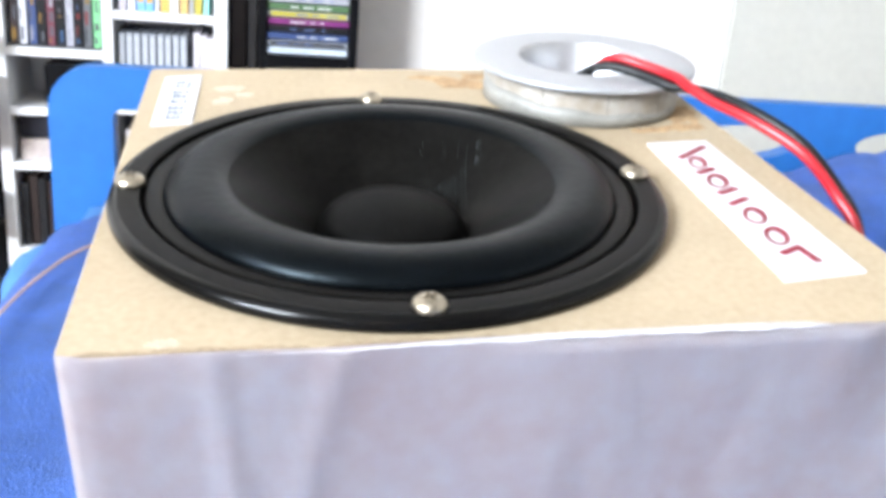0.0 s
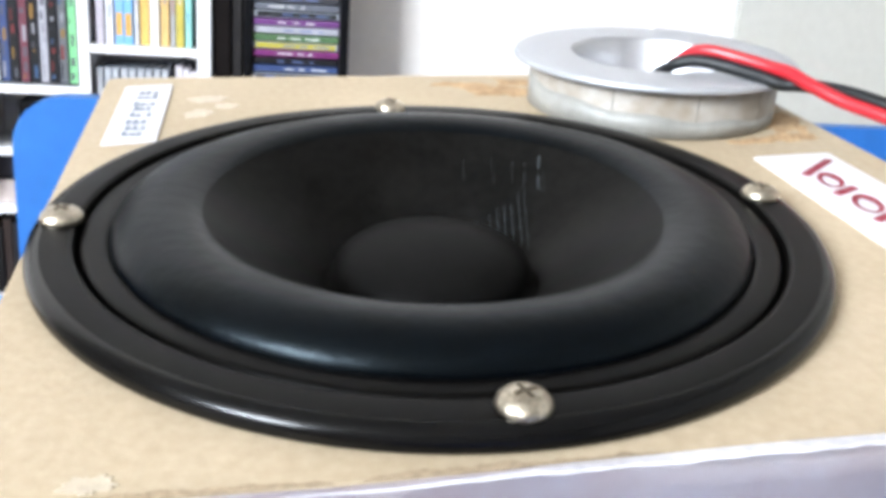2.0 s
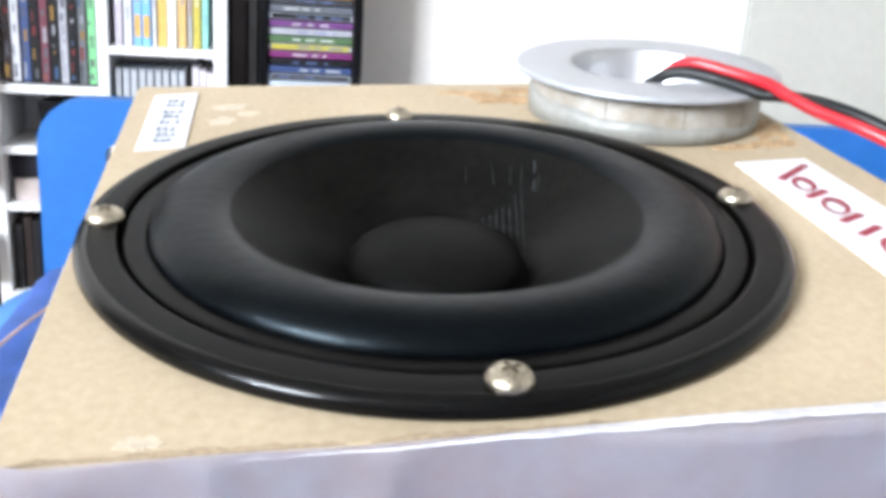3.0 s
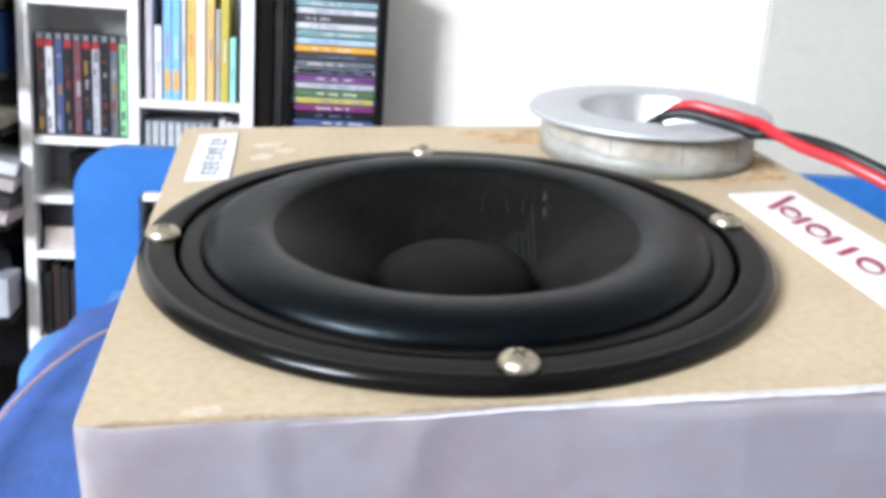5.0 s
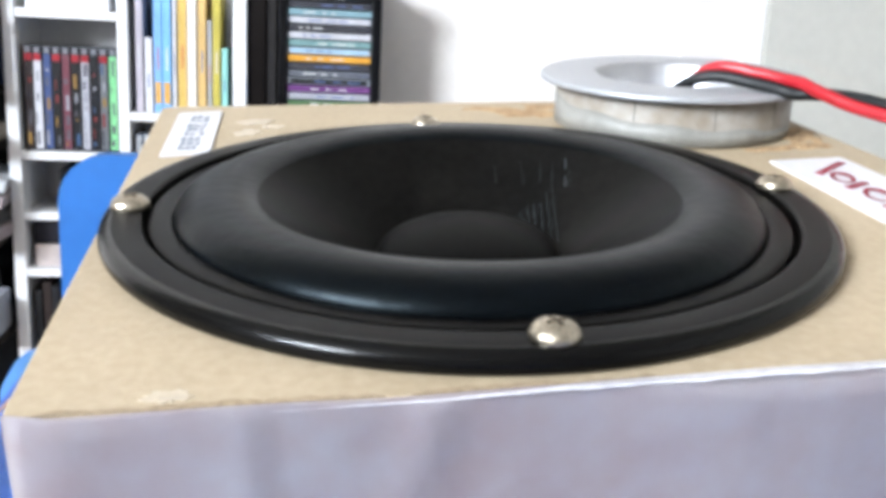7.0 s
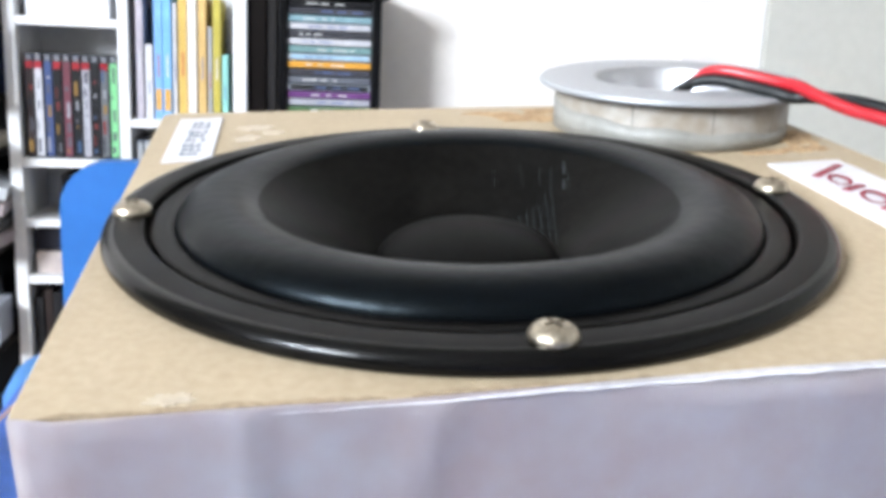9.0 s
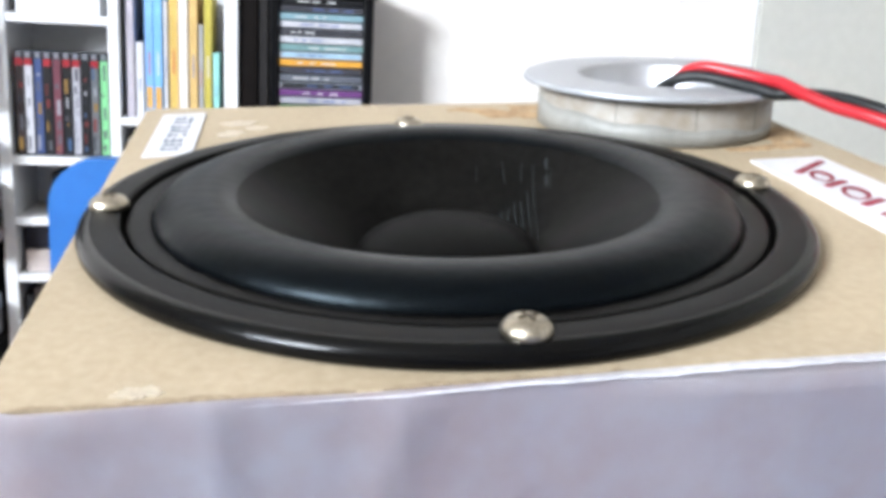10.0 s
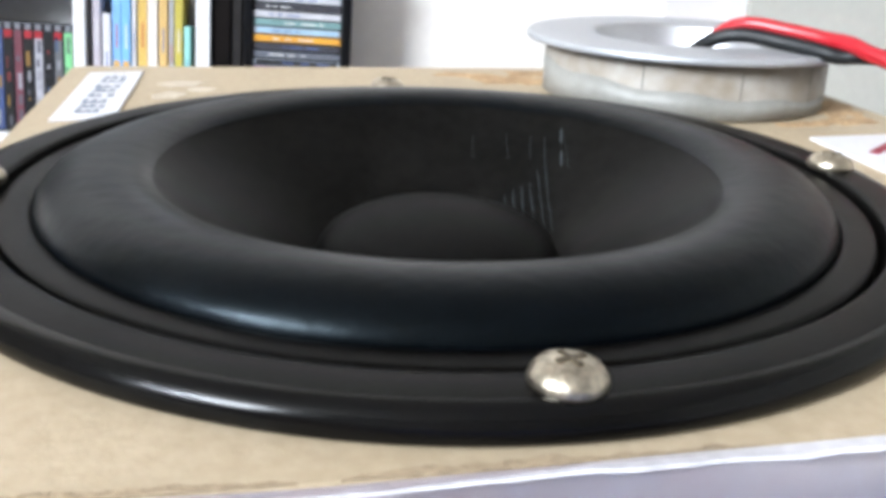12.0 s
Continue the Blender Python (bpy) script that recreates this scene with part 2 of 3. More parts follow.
tagged(left, "plain unseen side wall with a window opening, grey chosen to set the bounced light", "wall", kind="structure")
win = thing("window_1", pose(X0 - 0.12, (WY0 + WY1) / 2, WZ0, 0, 0, 90), "white framed window letting in daylight", "window", kind="structure")
hw, hh = (WY1 - WY0) / 2, WZ1 - WZ0
part("window_frame", plate_with_holes(rect(-hw, hw, 0, hh), [rect(-hw + 0.05, -0.02, 0.05, hh - 0.05), rect(0.02, hw - 0.05, 0.05, hh - 0.05)], -0.028, 0.028), M["trim_white"], win)
for xa, xb in ((-hw + 0.05, -0.02), (0.02, hw - 0.05)):
    pane = part("pane", block(xa, xb, -0.003, 0.003, 0.05, hh - 0.05), M["glass"], win)
    pane.visible_shadow = False
part("window_sill", block(-hw - 0.05, hw + 0.05, -0.19, -0.122, -0.03, 0, 0.004), M["trim_white"], win)
box_at("trim", 0.826, 0.868, Y1 - 0.022, Y1, 0, 2.12, M["trim_white"], "white painted door casing on the wall", "trim", 0.003, "structure")
door = thing("door_1", pose(0.868, Y1 - 0.012, 0), "closed pale grey painted door", "door", kind="structure")
part("door_leaf", block(0.0008, 0.86, -0.016, 0.010, 0.01, 2.08, 0.003), M["door_grey"], door)
part("door_handle", tube(spline([(0.80, -0.022, 1.02), (0.80, -0.065, 1.02), (0.72, -0.07, 1.02)], 6), 0.009), M["alu"], door, smooth=True)
box_at("trim", 0.706, 0.825, Y1 - 0.008, Y1, 0.081, 2.12, material("pinkish_paint", (0.83, 0.79, 0.78), 0.6, vary=0.015, scale=3, fine=40), "wide pinkish white boarding beside the door casing", "trim", 0.002, "structure")
box_at("baseboard", 0.14, 0.826, Y1 - 0.014, Y1, 0, 0.08, M["trim_white"], "white painted baseboard along the wall", "baseboard", 0.003, "structure")

# ---------------------------------------------------------------- loudspeaker
T = 0.75
Q = Matrix(((0.998537, -0.003382, -0.053973), (-0.003382, 0.992181, -0.124758), (0.053973, 0.124758, 0.990718)))
BOX = Matrix.Translation((0, 0, T)) @ Q.to_4x4() @ Matrix.Translation((0, 0, 0.003))
BX0, BX1, BY0, BY1, BH = -0.0845, 0.1345, -0.0862, 0.1345, 0.188
speaker = thing("loudspeaker", BOX, "black woofer screwed into a raw fibreboard box lying on its back", "loudspeaker")


def fibreboard_box():
    """Box with a round driver hole cut through its top."""
    bm = bmesh.new()
    e, n, r, depth = 0.0003, 96, 0.0728, -0.022
    ring_at = lambda rad, z: [bm.verts.new((rad * math.cos(2 * math.pi * k / n), rad * math.sin(2 * math.pi * k / n), z)) for k in range(n)]
    hole, well = ring_at(r, 0), ring_at(r, depth)
    levels = []
    for inset, z in ((e, 0.0), (0.0, -e), (0.0, -BH)):
        levels.append([bm.verts.new((x, y, z)) for x, y in rounded(BX0 + inset, BX1 - inset, BY0 + inset, BY1 - inset, 0.003, 4)])
        for v in levels[-1]:
            v.co.x -= 0.023 * v.co.y
    for a, b in zip(levels, levels[1:]):
        for k in range(len(a)):
            j = (k + 1) % len(a)
            bm.faces.new((a[k], a[j], b[j], b[k]))
    bm.faces.new(levels[-1])
    for k in range(n):
        bm.faces.new((hole[k], hole[(k + 1) % n], well[(k + 1) % n], well[k]))
    bm.faces.new(well)
    edges = []
    for loop in (levels[0], hole):
        edges += [bm.edges.get((loop[k], loop[(k + 1) % len(loop)])) for k in range(len(loop))]
    bmesh.ops.triangle_fill(bm, use_beauty=True, use_dissolve=False, edges=edges)
    return bm


cabinet = part("cabinet", fibreboard_box(), M["mdf"], speaker, "raw tan fibreboard box")


def wrap_sheet():
    """Pale sheet over the front face, wavy at its upper edge and curling round the corner."""
    bm = bmesh.new()
    nx, nz = 70, 24
    rows = []
    for j in range(nz + 1):
        row = []
        for i in range(nx + 1):
            x = BX0 + 0.0024 + (BX1 - BX0 - 0.0008) * i / nx
            u = i / nx
            loose = smoothstep(0.36, 0.56, u) * (1 - smoothstep(0.84, 0.93, u))
            top = 0.0007 + 0.0006 * noise.noise(Vector((x * 45, 1.3, 0))) + 0.0004 * loose
            top -= 0.0010 * smoothstep(0.90, 1.0, u)
            z = top + (-BH + 0.004 - top) * (max(0, j - 2) / (nz - 2)) ** 1.3 - 0.0004 * min(j, 2)
            bulge = 0.0012 * noise.noise(Vector((x * 22, z * 16, 5))) + 0.0006 * noise.noise(Vector((x * 75, z * 30, 2))) + 0.0016 * math.exp(-((x + 0.050 + 0.1 * z) / 0.003) ** 2) + 0.0012 * math.exp(-((x + 0.020 - 0.25 * z) / 0.0025) ** 2)
            lift = 0.0030 * loose * (0.15, 0.75, 1.0, 0.9, 0.75, 0.6, 0.45, 0.3, 0.2, 0.1)[min(j, 9)] if j < 10 else 0.0
            corner = 0.0016 * (smoothstep(0.03, 0, u) + smoothstep(0.97, 1, u))
            row.append(bm.verts.new((x, BY0 - 0.0012 - abs(bulge) * min(1, j / 3) - lift + corner, z)))
        rows.append(row)
    for a, b in zip(rows, rows[1:]):
        for k in range(nx):
            bm.faces.new((a[k], a[k + 1], b[k + 1], b[k]))
    bmesh.ops.solidify(bm, geom=bm.faces[:], thickness=0.0009)
    return bm


def loose_edge():
    """White torn paper edge that stands off the front along its upper rim."""
    bm = bmesh.new()
    n, rows = 90, []
    for i in range(n + 1):
        u = i / n
        x = -0.058 + 0.173 * u
        w = smoothstep(-0.02, 0.55, u) * (1 - smoothstep(0.84, 1.0, u))
        wave = noise.noise(Vector((x * 60, 3.1, 0))) + 0.6 * noise.noise(Vector((x * 210, 4.7, 0)))
        out = BY0 - 0.0010 - w * (0.0022 + 0.0010 * wave)
        up = -0.0006 + 0.0024 * w + 0.0005 * noise.noise(Vector((x * 35, 9.4, 0)))
        hang = 0.0001 + 0.0003 * w * (1 + 0.7 * noise.noise(Vector((x * 90, 5.5, 0))))
        rows.append([bm.verts.new(v) for v in ((x, BY0 - 0.0006, up - 0.0004), (x, out, up), (x, out - 0.0002, up - hang), (x, BY0 - 0.0006, up - hang - 0.0010))])
    for a, b in zip(rows, rows[1:]):
        for k in range(4):
            bm.faces.new((a[k], b[k], b[(k + 1) % 4], a[(k + 1) % 4]))
    bm.faces.new(rows[0])
    bm.faces.new(rows[-1][::-1])
    return bm


part("paper_edge", loose_edge(), M["paper_edge"], speaker, "bright torn white paper edge")
part("front_sheet", wrap_sheet(), M["wrap"], speaker, "creased pale lilac sheet glued on the front", True)


def patch(cx, cy, rx, ry, seed, z=0.0002, n=40):
    rng = random.Random(seed)
    ph = [rng.uniform(0, 6.28) for _ in range(4)]
    pts = []
    for k in range(n):
        a = 2 * math.pi * k / n
        f = 1 + 0.18 * math.sin(2 * a + ph[0]) + 0.14 * math.sin(5 * a + ph[1]) + 0.12 * math.sin(11 * a + ph[2]) + 0.08 * math.sin(17 * a + ph[3])
        pts.append((cx + rx * f * math.cos(a), cy + ry * f * math.sin(a)))
    return slab(pts, -0.0003, z)


for cx, cy, rx, ry, s in ((-0.054, 0.106, 0.005, 0.004, 1), (-0.056, 0.090, 0.004, 0.004, 2), (-0.060, -0.0822, 0.0030, 0.0021, 3), (-0.048, 0.098, 0.003, 0.003, 4)):
    part("glue_spot", patch(cx, cy, rx, ry, s), M["glue"], speaker, "shiny dried glue spot")
for cx, cy, rx, ry, s in ((0.043, 0.112, 0.011, 0.007, 7), (0.1215, 0.072, 0.0068, 0.013, 8), (0.056, 0.122, 0.012, 0.005, 9), (0.030, 0.121, 0.009, 0.003, 12), (0.1180, 0.0560, 0.0075, 0.0040, 14), (0.1040, 0.0530, 0.0080, 0.0022, 15)):
    part("torn_patch", patch(cx, cy, rx, ry, s), M["torn"], speaker, "rough torn brown fibre patch")


def worn_edge(xa, xb, seed):
    """Frayed brown strip along the front arris of the board."""
    bm = bmesh.new()
    n, rows = 70, []
    for i in range(n + 1):
        x = xa + (xb - xa) * i / n
        deep = 0.0009 + 0.0010 * noise.noise(Vector((x * 120, seed, 0))) + 0.0007 * noise.noise(Vector((x * 420, seed, 2)))
        deep = max(0.0001, deep) * smoothstep(0, 0.08, i / n) * (1 - smoothstep(0.9, 1.0, i / n))
        rows.append([bm.verts.new(v) for v in ((x, BY0 + 0.0002, -0.0003), (x, BY0 + 0.0002, 0.00025), (x, BY0 + 0.0003 + deep, 0.00025), (x, BY0 + 0.0003 + deep, -0.0003))])
    for a, b in zip(rows, rows[1:]):
        for k in range(4):
            bm.faces.new((a[k], b[k], b[(k + 1) % 4], a[(k + 1) % 4]))
    return bm


part("worn_edge", worn_edge(-0.079, -0.028, 3.7), M["mdf_edge"], speaker, "frayed brown board edge")
part("worn_edge", worn_edge(-0.024, 0.020, 8.1), M["mdf_edge"], speaker, "frayed brown board edge")

# woofer, turned round its axis
frame_profile = [(0.0700, 0.0002), (0.0826, 0.0002), (0.0832, 0.0004), (0.0835, 0.0009), (0.0836, 0.0016), (0.0835, 0.0024), (0.0832, 0.0031), (0.0827, 0.0037), (0.0821, 0.0041), (0.0814, 0.0043), (0.0806, 0.00435),
                 (0.0790, 0.0044), (0.0756, 0.0044), (0.0750, 0.0043), (0.0746, 0.0040), (0.0744, 0.0035), (0.0743, 0.0012), (0.0736, 0.0008), (0.0700, 0.0006)]
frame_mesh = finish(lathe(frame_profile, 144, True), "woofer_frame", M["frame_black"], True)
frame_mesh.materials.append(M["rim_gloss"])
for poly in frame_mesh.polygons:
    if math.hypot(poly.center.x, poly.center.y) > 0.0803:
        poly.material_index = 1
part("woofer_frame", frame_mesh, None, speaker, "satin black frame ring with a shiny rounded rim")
gasket_profile = [(0.0733, 0.0002), (0.0733, 0.0026), (0.0731, 0.0031), (0.0727, 0.0034), (0.0720, 0.0035), (0.0696, 0.0035), (0.0684, 0.0034), (0.0679, 0.0031), (0.0676, 0.0026), (0.0672, 0.0002)]
part("gasket", lathe(gasket_profile, 128, True), M["frame_black"], speaker, "", True)
SR, SW, SH, SB = 0.0574, 0.0104, 0.0057, 0.0028
sur = [(SR + SW * math.cos(math.radians(a)), SB + SH * math.sin(math.radians(a))) for a in range(-4, 146, 5)]
part("surround", lathe(sur, 144), M["rubber"], speaker, "rolled black rubber surround", True)
CR, CZ = sur[-1]
CR, CZ = CR + 0.0003, CZ + 0.0001


def CONE(r):
    """Height of the cone at radius r: falls off from the surround, straight towards the cap, then turns up round it."""
    u = min(1.0, max(0.0, (CR - r) / (CR - 0.0235)))
    return CZ - 0.0200 * (0.80 * u + 0.32 * u * (1 - u) * (1 - u) + 0.20 * u * u)


part("cone", lathe([(CR - (CR - 0.0225) * k / 30, CONE(CR - (CR - 0.0225) * k / 30)) for k in range(31)], 144), M["cone"], speaker, "ribbed dark paper cone", True)
cap = [(0.0243, -0.0128), (0.0236, -0.0124), (0.0229, -0.0116)] + [(0.0223 * math.cos(math.pi / 2 * k / 16), -0.0106 + 0.0088 * math.sin(math.pi / 2 * k / 16)) for k in range(17)]
cap[-1] = (0.0, cap[-1][1])
part("dust_cap", lathe(cap, 96), M["dust_cap"], speaker, "domed dull black dust cap", True)


def glint_dashes(a0, r0, a1, r1, width, dash=0.0007):
    """Dashed pale line imitating glints on the cone, between two angles and radii."""
    own = bmesh.new()
    p, q = (Vector((r * math.cos(radians(a)), r * math.sin(radians(a)))) for a, r in ((a0, r0), (a1, r1)))

    def at(t):
        v = p.lerp(q, t)
        return Vector((v.x, v.y, CONE(v.length) + 0.00005))

    n = max(2, int((at(0) - at(1)).length / dash))
    for k in range(n):
        dashes = tube([at(k / n), at((k + 0.3) / n), at((k + 0.6) / n)], width, 5)
        me = bpy.data.meshes.new("tmp")
        dashes.to_mesh(me)
        dashes.free()
        own.from_mesh(me)
        bpy.data.meshes.remove(me)
    return own


# Glints of the ribbed cone, built as thin pale lines.
part("glint_streak", glint_dashes(45.0, 0.0467, 36.0, 0.0375, 0.00009, 0.02), M["glint_pale"], speaker, "fine pale glint streak")
for a0, r0, a1, r1, w in ((48.5, 0.0444, 42.2, 0.0371, 4), (52.7, 0.0439, 49.2, 0.0388, 3), (69.7, 0.0424, 68.2, 0.0372, 3), (60.5, 0.0440, 56.0, 0.0380, 3), (41.0, 0.0440, 35.5, 0.0390, 3),
                          (57.2, 0.0280, 54.5, 0.0262, 5), (54.4, 0.0290, 51.0, 0.0262, 5), (51.6, 0.0300, 46.5, 0.0262, 6), (49.6, 0.0316, 41.5, 0.0262, 6), (47.0, 0.0326, 36.5, 0.0262, 6), (44.5, 0.0336, 30.5, 0.0262, 6), (44.7, 0.0368, 24.0, 0.0262, 5), (43.0, 0.0379, 18.0, 0.0262, 4)):
    part("glint_streak", glint_dashes(a0, r0, a1, r1, w * 0.00001), M["glint_pale"], speaker, "row of fine pale painted glints")


def screw_head():
    return lathe([(0.0042, 0.0), (0.0044, 0.0006), (0.0042, 0.0014), (0.0034, 0.0023), (0.0020, 0.0028), (0.0, 0.0030)], 28)


for k, (sx, sy, turn) in enumerate(((0, -0.0775, 20), (-0.0775, 0, 50), (0, 0.0775, 10), (0.0775, 0, 70))):
    s = part("screw", screw_head(), M["screw"], speaker, "domed brassy zinc cross-head screw", True)
    s.matrix_local = pose(sx, sy, 0.0041, 3 * math.sin(k), 2, turn)
    # Solid cross set in the head; its dark colour imitates a recess's shade.
    slot = block(-0.0018, 0.0018, -0.0003, 0.0003, 0.0022, 0.0031)
    block(-0.0003, 0.0003, -0.0018, 0.0018, 0.0022, 0.0031, 0, slot)
    part("cross_shade", slot, M["recess_shade"], s)

# paper stickers
small = part("small_sticker", slab([(-0.0795, 0.0610), (-0.0655, 0.0640), (-0.0660, 0.1235), (-0.0803, 0.1210)], -0.0002, 0.0005), M["paper"], speaker, "small white paper sticker with printed marks")
rng = random.Random(12)
for yy in (0.0680, 0.0735, 0.0790, 0.0865, 0.0930, 0.0985, 0.1060, 0.1115):
    for k in range(3):
        x = -0.0752 + 0.0022 * k + rng.uniform(-0.0004, 0.0004)
        part("print_mark", block(x, x + 0.0012, yy, yy + rng.uniform(0.0022, 0.0042), 0.0003, 0.0007), M["ink_blue"], small)
    part("print_mark", block(-0.0752, -0.0752 + rng.uniform(0.003, 0.0058), yy, yy + 0.0008, 0.0003, 0.00072), M["ink_blue"], small)
big = part("brand_sticker", slab([(0.0970, -0.0655), (0.1225, -0.0620), (0.1200, 0.0400), (0.0965, 0.0380)], -0.0002, 0.0006), M["paper"], speaker, "long white sticker with a dark red emblem")


def oval_ring(cx, cy, along, across, slant, thick):
    """Flat slanted oval ring."""
    bm = bmesh.new()
    n, rings = 28, []
    for k in range(n):
        a = 2 * math.pi * k / n
        w = thick * (0.75 + 0.35 * math.cos(a - 0.7))
        row = []
        for f in (0, -w):
            u, v = (across + f) * math.cos(a), (along + f) * math.sin(a)
            row.append(bm.verts.new((cx + u, cy + v + slant * u, 0.0009)))
        rings.append(row)
    for k in range(n):
        p, q = rings[k], rings[(k + 1) % n]
        bm.faces.new((p[0], q[0], q[1], p[1]))
    return bm


for cy, along, across in ((0.0180, 0.0052, 0.0036), (0.0015, 0.0056, 0.0040), (-0.0255, 0.0056, 0.0040), (-0.0395, 0.0056, 0.0040)):
    part("emblem_oval", oval_ring(0.1075, cy, along, across, 0.55, 0.0023), M["brand_red"], big)
for xa, ya, xb, yb in ((0.1030, 0.0225, 0.1165, 0.0335), (0.1035, 0.0085, 0.1110, 0.0125), (0.1035, -0.0085, 0.1112, -0.0045), (0.1035, -0.0170, 0.1112, -0.0125), (0.1035, -0.0505, 0.1112, -0.0465), (0.1105, -0.0480, 0.1118, -0.0560)):
    d = (Vector((yb - ya, xa - xb)).normalized()) * 0.0011
    part("emblem_bar", slab([(xa + d.x, ya + d.y), (xb + d.x, yb + d.y), (xb - d.x, yb - d.y), (xa - d.x, ya - d.y)], 0.0004, 0.0009), M["brand_red"], big)

# ---------------------------------------------------------------- flanged ring on the box
RC = (0.0872, 0.0935)
ring = thing("aluminium_ring", BOX @ pose(RC[0], RC[1], 0.0002, -0.25), "flanged grey aluminium ring standing on the box", "metal ring")
part("sleeve", lathe([(0.0300, 0.0), (0.0392, 0.0), (0.0394, 0.0006), (0.0392, 0.0145), (0.0300, 0.0145)], 96, True), M["alu_raw"], ring, "dull stained bare sleeve", True)
for a in (-128, -92, -58, 20, 100):
    seam = part("seam", block(-0.0002, 0.0002, -0.0001, 0.0003, 0.0006, 0.0142), plain("seam_dark", (0.20, 0.185, 0.165), 0.7), ring)
    seam.matrix_local = pose(0.0393 * math.cos(radians(a)), 0.0393 * math.sin(radians(a)), 0, 0, 0, a + 90)
part("flange", lathe([(0.0262, 0.0146), (0.0442, 0.0146), (0.0447, 0.0149), (0.0448, 0.0154), (0.0447, 0.0160), (0.0444, 0.0164), (0.0438, 0.0166), (0.0350, 0.0167), (0.0266, 0.0167), (0.0260, 0.0166)], 128, True), M["alu"], ring, "satin silver flange", True)
part("bore", lathe([(0.0260, 0.0166), (0.0254, 0.0163), (0.0250, 0.0157), (0.0236, 0.0105), (0.0222, 0.0050), (0.0216, 0.0040)], 128), M["alu_bore"], ring, "bright turned inner wall", True)
part("funnel", lathe([(0.0218, 0.0042), (0.0190, 0.0014), (0.0, 0.0010)], 96), M["alu"], ring, "", True)


def tape_band():
    """Pale translucent tape round the lower part of the sleeve, its upper edge running slantwise."""
    bm = bmesh.new()
    n, rows = 60, []
    for k in range(n + 1):
        a = radians(-190 + 150 * k / n)
        top = 0.0098 - 0.0062 * k / n + 0.0005 * math.sin(k * 0.45)
        rows.append([bm.verts.new((r * math.cos(a), r * math.sin(a), z)) for r, z in ((0.0391, 0.0004), (0.03965, 0.0004), (0.03965, top), (0.0391, top))])
    for a, b in zip(rows, rows[1:]):
        for k in range(4):
            bm.faces.new((a[k], b[k], b[(k + 1) % 4], a[(k + 1) % 4]))
    bm.faces.new(rows[0])
    bm.faces.new(rows[-1][::-1])
    return bm


part("tape", tape_band(), M["tape"], ring, "pale grey tape strip", True)

# ---------------------------------------------------------------- wires
wire_path = [(0.082, 0.090, 0.003), (0.0868, 0.0775, 0.0160), (0.0920, 0.0705, 0.0212), (0.1010, 0.0615, 0.0206), (0.1090, 0.0510, 0.0192), (0.1160, 0.0390, 0.0182), (0.1260, 0.0220, 0.0162), (0.1380, 0.0070, 0.0100), (0.1480, -0.0025, -0.0015), (0.1530, -0.0130, -0.0130), (0.1570, -0.0250, -0.0450), (0.1580, -0.0330, -0.1000), (0.1580, -0.0400, -0.1850)]


def lead(name, sign, mat, label):
    base = spline([BOX @ Vector(p) for p in wire_path], 12)
    pts = []
    near, far = Vector((-0.50, -0.42, -0.64)), Vector((0.15, 0.72, 0.68))
    turn = Vector((0.30, 0.75, -0.30))
    for i, q in enumerate(base):
        w = smoothstep(0.29, 0.46, i / len(base))
        d = (near * (1 - w) + far * w + turn * math.sin(math.pi * w)).normalized()
        pts.append(q + Q @ (d * 0.00190 * sign + Vector((-0.0030, -0.0004, 0.0004)) * (sign > 0) * smoothstep(0.24, 0.08, i / len(base))))
    ob = part(name, tube(pts, 0.00195, 14), mat, None, "", True)
    return tagged(ob, label, "wire")


lead("red_speaker_wire", -1, M["red_wire"], "thick red insulated wire coming out of the ring")
lead("black_speaker_wire", 1, M["black_wire"], "thick black insulated wire beside the red one")

# ---------------------------------------------------------------- bed
BT = 0.548
bed = thing("bed", pose(0.2, -0.1, 0), "small bed with a blue cut-out end board", "bed")
ovals = [[(0.285 + 0.205 * k + 0.066 * math.cos(2 * math.pi * i / 24), 0.630 + 0.019 * math.sin(2 * math.pi * i / 24)) for i in range(24)] for k in range(2)]
board = plate_with_holes(rounded(-0.456, 0.75, 0.12, 0.676, 0.045), [rounded(-0.395, -0.05, 0.40, 0.634, 0.008, 3)] + ovals, 0.778, 0.803)
part("end_board", board, M["blue_board"], bed, "smooth bright blue board with a window and oval grips")
part("mattress", block(-0.415, 0.74, -0.95, 0.772, 0.34, BT - 0.012, 0.03, None, 4), M["mattress"], bed, "", True)
part("bed_base", block(-0.43, 0.745, -0.95, 0.774, 0.22, 0.338, 0.01), M["blue_board"], bed)
for lx in (-0.40, 0.71):
    for ly in (-0.92, 0.74):
        part("leg", block(lx - 0.025, lx + 0.025, ly - 0.025, ly + 0.025, 0, 0.225, 0.004), M["blue_board"], bed)


